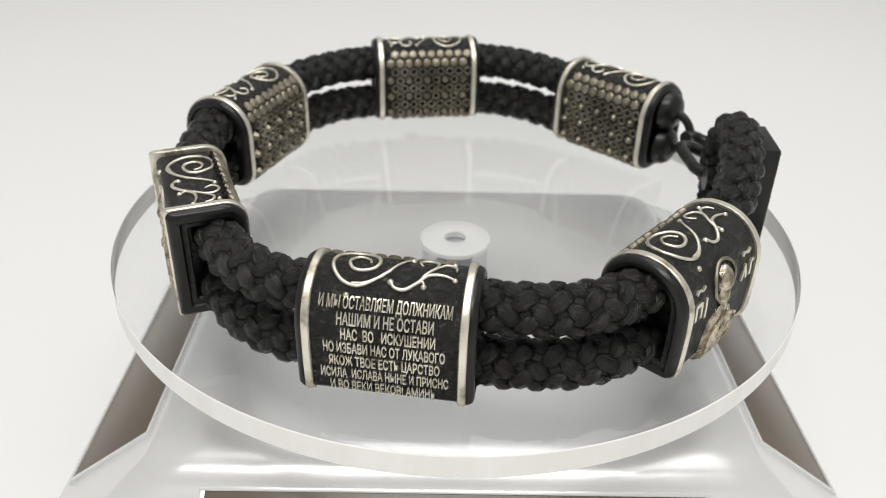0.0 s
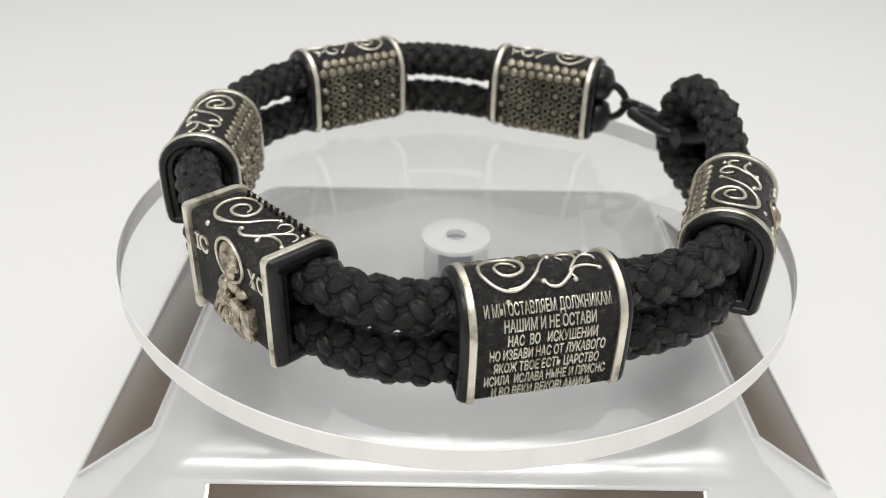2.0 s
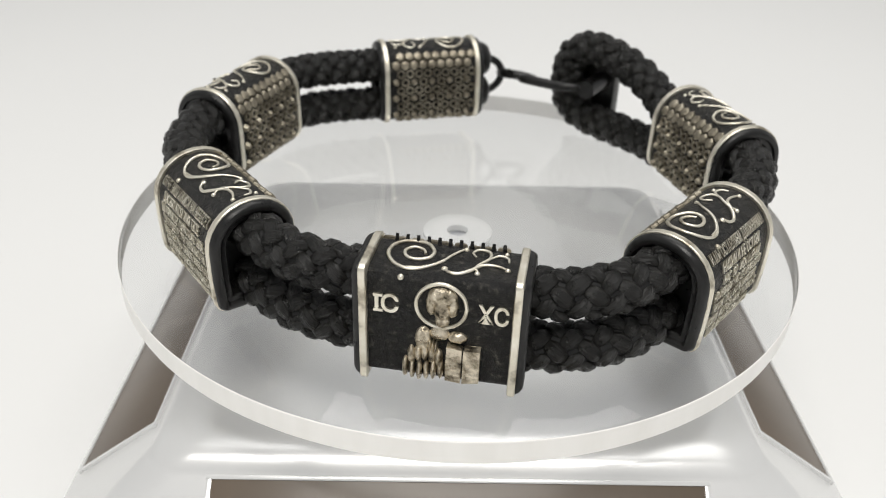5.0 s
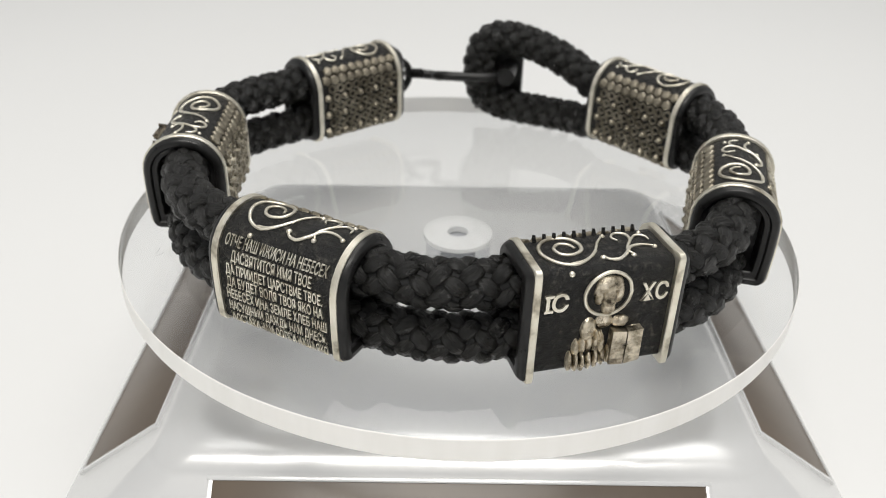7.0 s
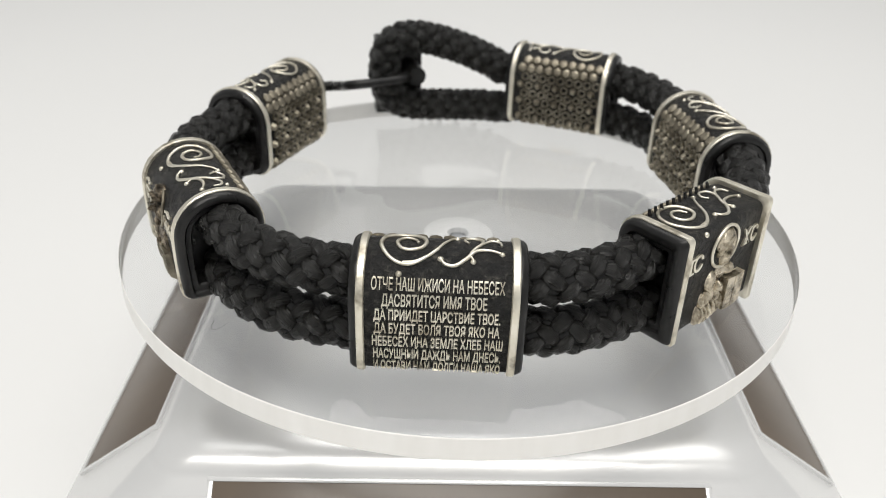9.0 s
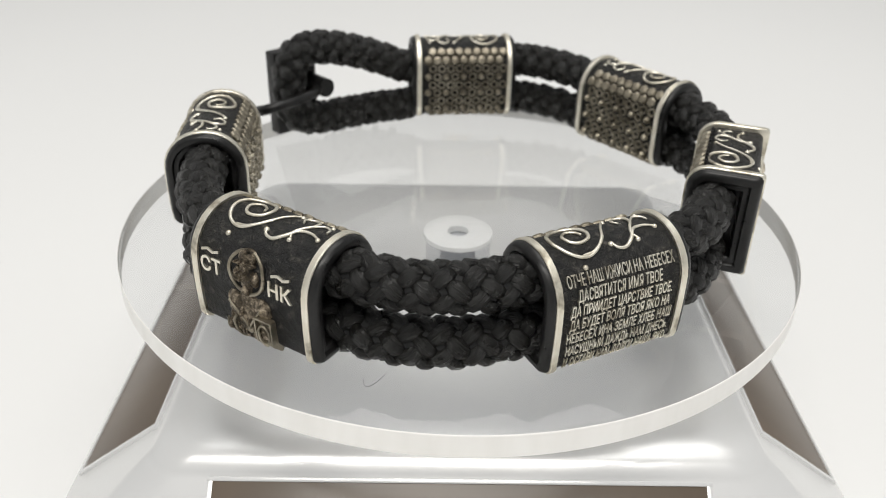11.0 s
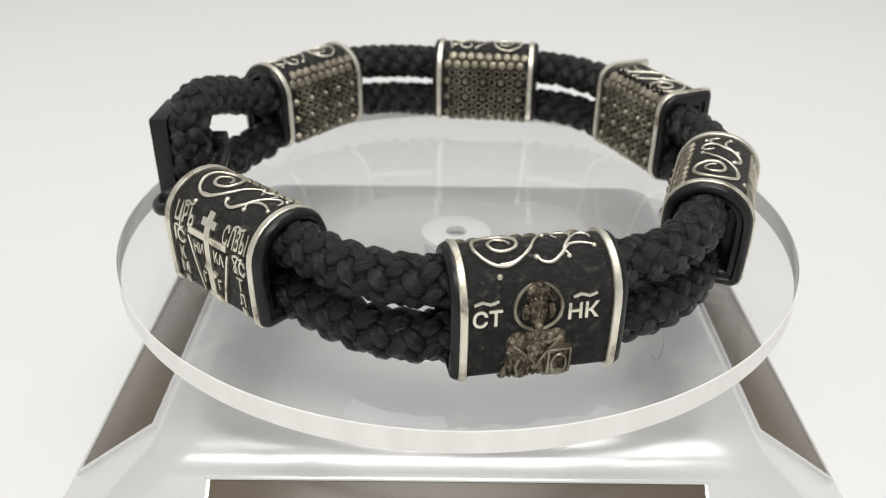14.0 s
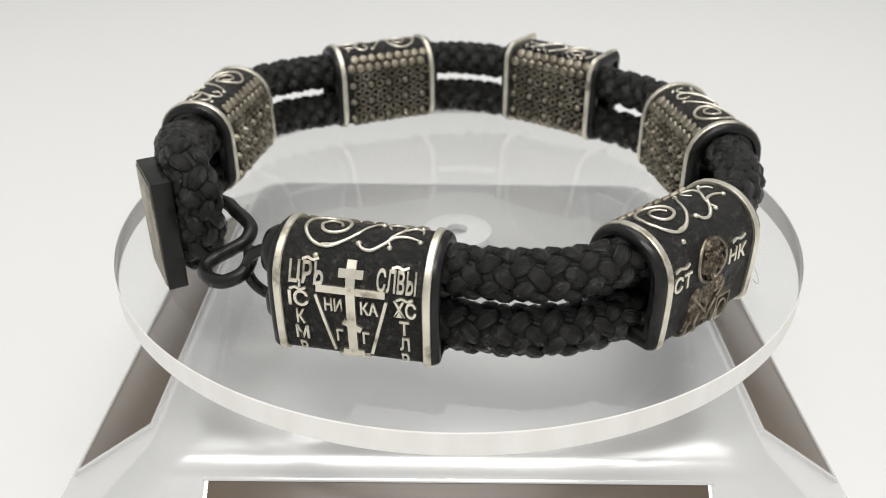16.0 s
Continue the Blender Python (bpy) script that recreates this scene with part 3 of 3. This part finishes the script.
def mitre_bead():
    body, skin, m = bead(*BEADS["mitre"], "blackened silver bead with raised mitred bust")
    PLACED["mitre"] = m
    lettering(body, skin, "СТ", -5.3, 1.0, 2.9, 1.6)
    lettering(body, skin, "НК", 4.2, 1.0, 3.1, 1.6)
    relief(body, skin, "tilde", tilde(-5.4, 3.4, 2.4), SILVER, "raised wavy mark")
    relief(body, skin, "tilde", tilde(4.3, 3.4, 2.4), SILVER, "raised wavy mark")
    halo(body, skin, -0.3, 2.5, 2.35, TARNISH)
    bust = [dome(0, -3.0, 3.2, 4.6, 0.32, 3, 0.03), dome(0, 3.6, 1.0, 2.2, 0.5, 17, 0.03), dome(0, 5.4, 1.2, 1.0, 0.62, 1, 0.04), dome(0, 5.9, 0.5, 0.4, 0.8, 11, 0.04), dome(0, 3.4, 0.75, 1.0, 0.62, 2, 0.03),
            dome(0, 1.8, 0.6, 0.8, 0.62, 12, 0.03), dome(-1.9, -0.3, 1.2, 1.5, 0.4, 15, 0.06), dome(1.9, -0.1, 1.2, 1.4, 0.4, 16, 0.06), dome(-0.9, -1.5, 0.3, 0.9, 0.62, 18, 0.04)]
    bust += [dome(-1.25, 3.3, 0.42, 0.9, 0.5, 51, 0.04), dome(1.25, 3.3, 0.42, 0.9, 0.5, 52, 0.04), dome(-0.42, 3.9, 0.22, 0.16, 0.95, 53), dome(0.42, 3.9, 0.22, 0.16, 0.95, 54), dome(0, 3.45, 0.16, 0.42, 1.0, 55)]
    for k in range(5):
        bust.append(dome(-1.0 + 0.5 * k, 4.75, 0.24, 0.24, 0.85, 60 + k))
    for k in range(8):
        bust.append(dome(-3.1 + 0.6 * k, -5.0 + 0.1 * abs(k - 3), 0.33, 1.2, 0.44, 30 + k, 0.06))
    for k in range(6):
        bust.append(dome(-2.5 + 0.62 * k, -2.5 - 0.2 * abs(k - 3), 0.36, 1.2, 0.40, 40 + k, 0.06))
    for q in bust:
        q.v = [(x - 0.3, s - 1.2 if s > 0 else s * 0.82 - 1.2, h * 1.35 if h > 0 else h) for x, s, h in q.v]
    relief(body, skin, "bust", bust, DULL, "plain raised bust")
    relief(body, skin, "medallion", [dome(-0.3, -4.2, 0.55, 0.6, 0.7)], TARNISH, "small round medallion")
    relief(body, skin, "tablet", [slab([(0.75, -5.9), (3.15, -5.9), (3.15, -2.0), (0.75, -2.0)], 0.66)], DULL, "small raised square tablet", 0.3)
    w = wire(skin, [(1.95 + 0.75 * math.cos(a), -3.9 + 1.15 * math.sin(a)) for a in (2 * math.pi * k / 14 for k in range(15))], 0.13, 0.72, 3)
    part("tablet_ring", w, TARNISH, body, "oval silver ring")
    frame_bars = [bar(0.85, -5.8, 0.85, -2.1, 0.22, 0.78), bar(3.05, -5.8, 3.05, -2.1, 0.22, 0.78), bar(0.85, -2.1, 3.05, -2.1, 0.22, 0.78), bar(0.85, -5.8, 3.05, -5.8, 0.22, 0.78)]
    relief(body, skin, "tablet_frame", frame_bars, TARNISH, "thin raised frame", 0.3)
    lines = [wire(skin, [(-2.8, -1.2), (-1.6, -2.4), (-0.6, -3.5), (-0.3, -4.2)], 0.14, 0.5), wire(skin, [(1.6, -1.2), (0.7, -2.4), (0.0, -3.5), (-0.3, -4.2)], 0.14, 0.5),
             wire(skin, [(-2.0, -3.0), (-2.4, -4.0), (-1.9, -5.2), (-1.1, -5.8)], 0.16, 0.55), wire(skin, [(-3.4, -3.8), (-3.6, -4.9), (-3.7, -6.0)], 0.14, 0.4)]
    s = Shape()
    for q in lines:
        s.add(q.v, q.f)
    part("trim_line", s, TARNISH, body, "thin raised robe trim")


def robe_bead():
    body, skin, m = bead(*BEADS["robe"], "blackened silver bead with raised robed bust")
    PLACED["robe"] = m
    halo(body, skin, 0.0, 2.9, 2.2, TARNISH)
    bust = [dome(0, 4.2, 1.3, 1.6, 0.85, 1, 0.06), dome(0, 2.2, 0.9, 1.2, 0.8, 2, 0.05), dome(0, -2.6, 3.1, 4.0, 0.7, 3, 0.08), dome(-1.7, -3.6, 1.2, 2.2, 0.95, 5, 0.12), dome(1.4, -1.6, 1.0, 1.8, 0.9, 6, 0.12)]
    for q in bust:
        q.v = [(x, s - 1.2 if s > 0 else s * 0.85 - 1.2, h) for x, s, h in q.v]
    relief(body, skin, "bust", bust, RELIEF, "plain raised bust")
    s = Shape()
    for k in range(9):
        x = -2.6 + 0.62 * k
        q = wire(skin, [(x + 0.5, -0.8 - 0.3 * abs(k - 4)), (x, -3.2), (x - 0.3, -5.8)], 0.16, 0.72)
        s.add(q.v, q.f)
    part("robe_folds", s, RELIEF, body, "raised silver robe folds")
    marks = [bar(-6.3, 0.9, -6.3, 2.7, 0.4), bar(-5.2, 0.9, -5.2, 2.7, 0.4), bar(-6.3, 2.6, -5.2, 2.6, 0.35), bar(-4.2, 0.4, -4.2, 2.7, 0.4), *tilde(-5.2, 3.9, 1.9)]
    relief(body, skin, "mark", marks, SILVER, "raised silver marks")
    marks = [bar(4.0, 0.9, 4.5, 2.7, 0.4), bar(5.0, 0.9, 4.5, 2.7, 0.4), bar(5.9, 0.9, 5.9, 2.7, 0.4), bar(5.9, 2.6, 6.7, 2.6, 0.35), *tilde(5.0, 3.9, 1.9)]
    relief(body, skin, "mark", marks, SILVER, "raised silver marks")


def cross_bead():
    body, skin, m = bead(*BEADS["cross"], "blackened silver end bead with raised cross and letters")
    PLACED["cross"] = m
    cross = [bar(0, -5.4, 0, 5.3, 0.95, 0.32), bar(-1.25, 4.0, 1.25, 4.0, 0.85, 0.3), bar(-3.5, 2.3, 3.5, 2.3, 0.75, 0.3), bar(-0.9, -1.2, 0.95, -2.1, 0.7, 0.3),
             bar(-1.6, -5.4, 1.6, -5.4, 0.5, 0.3), bar(-1.1, -4.9, 1.1, -4.9, 0.5, 0.28)]
    relief(body, skin, "cross", [moved(q, 0, 0.35) for q in cross], SILVER, "raised silver cross", 0.3)
    relief(body, skin, "lance", [bar(-3.6, 1.9, -1.9, -4.6, 0.32)], SILVER, "thin raised lance", 0.3)
    relief(body, skin, "lance", [bar(3.6, 1.9, 1.9, -4.6, 0.32)], SILVER, "thin raised lance", 0.3)
    for text, x, s, w, h in (("ЦРЬ", -4.7, 3.0, 3.6, 1.9), ("СЛВЫ", 4.7, 3.0, 3.9, 1.9), ("IС", -5.6, 0.4, 2.1, 1.5), ("ХС", 5.6, 0.4, 2.3, 1.5), ("К", -5.5, -1.7, 0.9, 1.4),
                             ("М", -5.5, -3.6, 1.4, 1.3), ("Р", -5.5, -5.6, 0.8, 1.3), ("Т", 5.5, -1.7, 1.0, 1.4), ("Л", 5.5, -3.6, 1.0, 1.3), ("Р", 5.5, -5.6, 0.8, 1.3),
                             ("НИ", -1.9, 0.2, 1.8, 1.2), ("КА", 1.9, 0.2, 1.8, 1.2), ("Г", -1.4, -3.4, 0.7, 1.2), ("Г", 1.4, -3.4, 0.7, 1.2)):
        lettering(body, skin, text, x * 0.97, s, w, h + 0.15)
    for x, s in ((-4.4, 5.3), (5.0, 5.3), (-5.6, 2.3), (5.6, 2.3)):
        relief(body, skin, "tilde", tilde(x * 0.97, s + 0.05, 1.7), SILVER, "raised wavy mark")
    # two domed lugs at the clasp end
    lugs = Shape()
    for z in (3.6, 9.2):
        line = [Vector((-HALF - 0.9, 0, z)), Vector((-HALF - 1.6, 0, z)), Vector((-HALF - 2.4, 0, z)), Vector((-HALF - 3.0, 0, z))]
        q = sweep(line, lambda t: 2.9 * math.sqrt(max(0.03, 1 - (t * 0.95) ** 2)), 20)
        lugs.add(q.v, q.f)
    part("lug", lugs, BLACK, body, "pair of domed black lugs")
    eye_line = [Vector((-HALF - 1.6 - 3.6 * math.sin(a), 0, 6.4 + 3.0 * math.cos(a))) for a in (math.pi * k / 18 for k in range(19))]
    part("loop", sweep(eye_line, 0.62, 10), BLACK, body, "black wire eye")


verse_beads()
book_bead()
mitre_bead()
robe_bead()
cross_bead()


# ---- braided cord ----
def lump(seg=8, rows=5):
    v, f, uv = [], [], []
    for k in range(rows + 1):
        a = math.pi * (k / rows - 0.5)
        for i in range(seg):
            b = 2 * math.pi * i / seg
            v.append((math.sin(a), math.cos(a) * math.cos(b), math.cos(a) * math.sin(b)))
            uv.append((k / rows, 0.5 + 0.5 * math.cos(a) * math.cos(b)))
    for k in range(rows):
        for i in range(seg):
            j = (i + 1) % seg
            f.append((k * seg + i, k * seg + j, (k + 1) * seg + j, (k + 1) * seg + i))
    return np.array(v), f, uv


LUMP = lump()
# one visible crossing of a strand: plump, its ends dipping under the neighbours
STRAND_CO = LUMP[0] * np.array([1.72, 1.0, 0.80]) - np.outer(LUMP[0][:, 0] ** 2 * 0.55, np.array([0, 0, 1]))
STRAND = bpy.data.meshes.new("strand")


def build_strand():
    STRAND.from_pydata((STRAND_CO * MM).tolist(), [], LUMP[1])
    layer = STRAND.uv_layers.new(name="uv")
    for lo in STRAND.loops:
        layer.data[lo.index].uv = LUMP[2][lo.vertex_index]
    for p in STRAND.polygons:
        p.use_smooth = True
    STRAND.materials.append(CORD)


build_strand()


def cord(line, label, radius=2.68, seed=0):
    """A round braid along a line: a dark core and rows of plump crossing strands."""
    rng = random.Random(seed)
    pts = [Vector(p) for p in line]
    run = [0.0]
    for a, b in zip(pts, pts[1:]):
        run.append(run[-1] + (b - a).length)
    singly = label.endswith("cord") and seed in (0, 1, 3)
    core = part("cord", sweep(pts, radius * 0.78, 16), CORE, BRACELET, label)
    step, around = 1.48, 5
    v, f, uv = LUMP
    braid = Shape()
    count = int(run[-1] / step)
    for j in range(count + 1):
        s = run[-1] * j / count
        i = max(0, min(len(pts) - 2, int(np.searchsorted(run, s, "right")) - 1))
        t = (s - run[i]) / (run[i + 1] - run[i])
        c = pts[i].lerp(pts[i + 1], t)
        d = (pts[min(i + 2, len(pts) - 1)] - pts[max(i - 1, 0)]).normalized()
        flat = Vector((c.x, c.y, 0)).normalized()
        side = (flat - d * flat.dot(d)).normalized()
        up = d.cross(side)
        for k in range(around):
            a = 2 * math.pi * (k + 0.5 * (j % 2)) / around + 0.25 + rng.uniform(-0.05, 0.05)
            n = side * math.cos(a) + up * math.sin(a)
            w = d.cross(n)
            lean = (0.62 if j % 2 else -0.62) + rng.uniform(-0.12, 0.12)
            e1 = d * math.cos(lean) + w * math.sin(lean)
            e2 = n.cross(e1)
            big = rng.uniform(0.93, 1.07)
            o = c + n * (radius * 0.79)
            if singly:
                # strand by strand on one shared mesh
                ob = new("strand", STRAND)
                ob.parent = core
                ob.matrix_basis = Matrix(((*(e1 * big),), (*(e2 * big),), (*(n * big),))).transposed().to_4x4()
                ob.matrix_basis.translation = o * MM
                continue
            q = STRAND_CO @ np.array([e1 * big, e2 * big, n * big]) + np.array(o)
            shift = rng.random() * 7
            braid.add(q.tolist(), f, [(x + shift, y + shift) for x, y in uv])
    if not singly:
        tagged(part("braid", braid, CORD, core, sharp=3.0), kind="stuff")
    return core


def end_of(key, side, z):
    m = PLACED[key]
    return m @ Vector((side * (HALF - 1.5) * MM, 0.2 * MM, z * MM)) / MM, (m.to_3x3() @ Vector((1, 0, 0)))


def span(key0, key1, z, n=26):
    """A line from the right end of one bead to the left end of the next."""
    p0, d0 = end_of(key0, 1, z)
    p1, d1 = end_of(key1, -1, z)
    k = (p1 - p0).length * 1.22
    out = []
    for i in range(n + 1):
        t = i / n
        out.append(p0 * (2 * t ** 3 - 3 * t * t + 1) + d0 * k * (t ** 3 - 2 * t * t + t) + p1 * (3 * t * t - 2 * t ** 3) + d1 * k * (t ** 3 - t * t))
    return out


LOW, UPPER = 2.5, 9.1


def cords():
    for n, (a, b) in enumerate((("book", "verse_end"), ("verse_end", "robe"), ("cross", "mitre"), ("mitre", "verse_start"), ("verse_start", "book"))):
        for m, z in enumerate((LOW, UPPER)):
            cord(span(a, b, z), "thick black braided nylon cord", seed=n * 2 + m)
    # the closing loop beyond the robed bead
    p0, _ = end_of("robe", 1, UPPER)
    p1, _ = end_of("robe", 1, LOW)
    loop = [(-33, 36.4, 10.2), (-27, 37.0, 11.6), (-19, 37.2, 13.5), (-10, 37.3, 15.0), (-3.5, 37.3, 15.2), (0.4, 37.2, 13.3), (1.5, 37.1, 9.5),
            (0.4, 37.2, 5.8), (-3.5, 37.3, 3.6), (-10, 37.3, 2.9), (-19, 37.2, 2.9), (-27, 37.0, 3.1), (-33, 36.4, 3.4)]
    pts = [tuple(p0)] + [(r * 0.955 * math.cos(radians(a - 3.0)), r * 0.955 * math.sin(radians(a - 3.0)), z * 0.97) for a, r, z in loop] + [tuple(p1)]
    cord(smooth_line(pts, 6), "black braided cord folded into a closing loop", seed=20)


cords()


# ---- clasp: a dark toggle plate and a wire hook ----
def clasp():
    at = Matrix.Translation((39.0 * MM, -3.9 * MM, 0)) @ Matrix.Rotation(radians(-6), 4, "Z")
    plate = part("toggle_plate", box(-1.15, 1.15, -4.7, 3.3, 0.7, 14.3, 0.22), BLACK, BRACELET, "dark flat metal toggle plate", at=at, sharp=0.3)
    part("toggle_face", box(1.12, 1.3, -4.3, 2.9, 1.1, 13.9, 0.06), TARNISH, plate, "tarnished face", sharp=0.3)
    part("toggle_stem", sweep([Vector((-1.0, -2.4, 9.0)), Vector((-3.6, -2.4, 9.0)), Vector((-6.2, -2.4, 9.0)), Vector((-7.0, -2.4, 9.0))], 1.5, 16), BLACK, plate)

    def polar(rows):
        return [(r * 0.955 * math.cos(radians(a - 3.0)), r * 0.955 * math.sin(radians(a - 3.0)), z * 0.97) for a, r, z in rows]
    hook = polar([(17.6, 36.2, 8.6), (19.6, 37.4, 8.3), (20.6, 39.2, 7.7), (18.8, 40.8, 7.0), (15.6, 41.2, 6.7), (12.6, 40.4, 6.7), (11.8, 38.8, 7.1), (12.8, 37.0, 7.8), (13.6, 35.2, 8.5),
                  (11.6, 33.6, 9.0), (7.5, 33.0, 9.1), (3.0, 33.0, 9.1), (-1.5, 33.2, 9.2), (-4.4, 34.6, 9.2), (-5.2, 36.6, 9.3)])
    part("hook", sweep(smooth_line(hook, 8), 0.8, 12), BLACK, BRACELET, "black bent wire hook")


clasp()


def stray_fibre():
    line = smooth_line([(-18.6, 35.4, 1.9), (-18.2, 36.3, 1.2), (-17.7, 36.9, 0.85), (-17.2, 37.0, 0.95), (-16.9, 36.6, 1.4)], 8)
    part("stray_fibre", sweep(line, 0.022, 5), CORD, BRACELET, "single stray dark fibre")


stray_fibre()

# ---- turning ----
TURN = [(0.0, 2.17), (0.5, 7.60), (1.0, 13.24), (1.5, 18.91), (2.0, 24.67), (2.5, 30.54), (3.0, 36.49), (3.5, 42.51), (4.0, 48.58),
        (6.5, 79.72), (7.0, 86.01), (7.5, 92.27), (8.0, 98.75), (8.5, 105.48), (9.0, 112.42), (11.5, 148.04), (12.0, 155.27), (12.5, 162.58),
        (13.0, 169.97), (13.5, 177.41), (14.0, 184.74), (14.5, 192.04), (15.0, 199.42), (15.5, 206.86), (16.0, 214.36)]


def motions():
    spin = Vector((0, 0, 1)).rotation_difference(Vector((0.0, -0.0172, 1.0))).to_matrix().to_4x4()
    for thing in (DISC, BRACELET):
        walk(thing, [(t, pose(0, 0, DISC_TOP * MM, 0, 0, a) @ spin) for t, a in TURN])


motions()
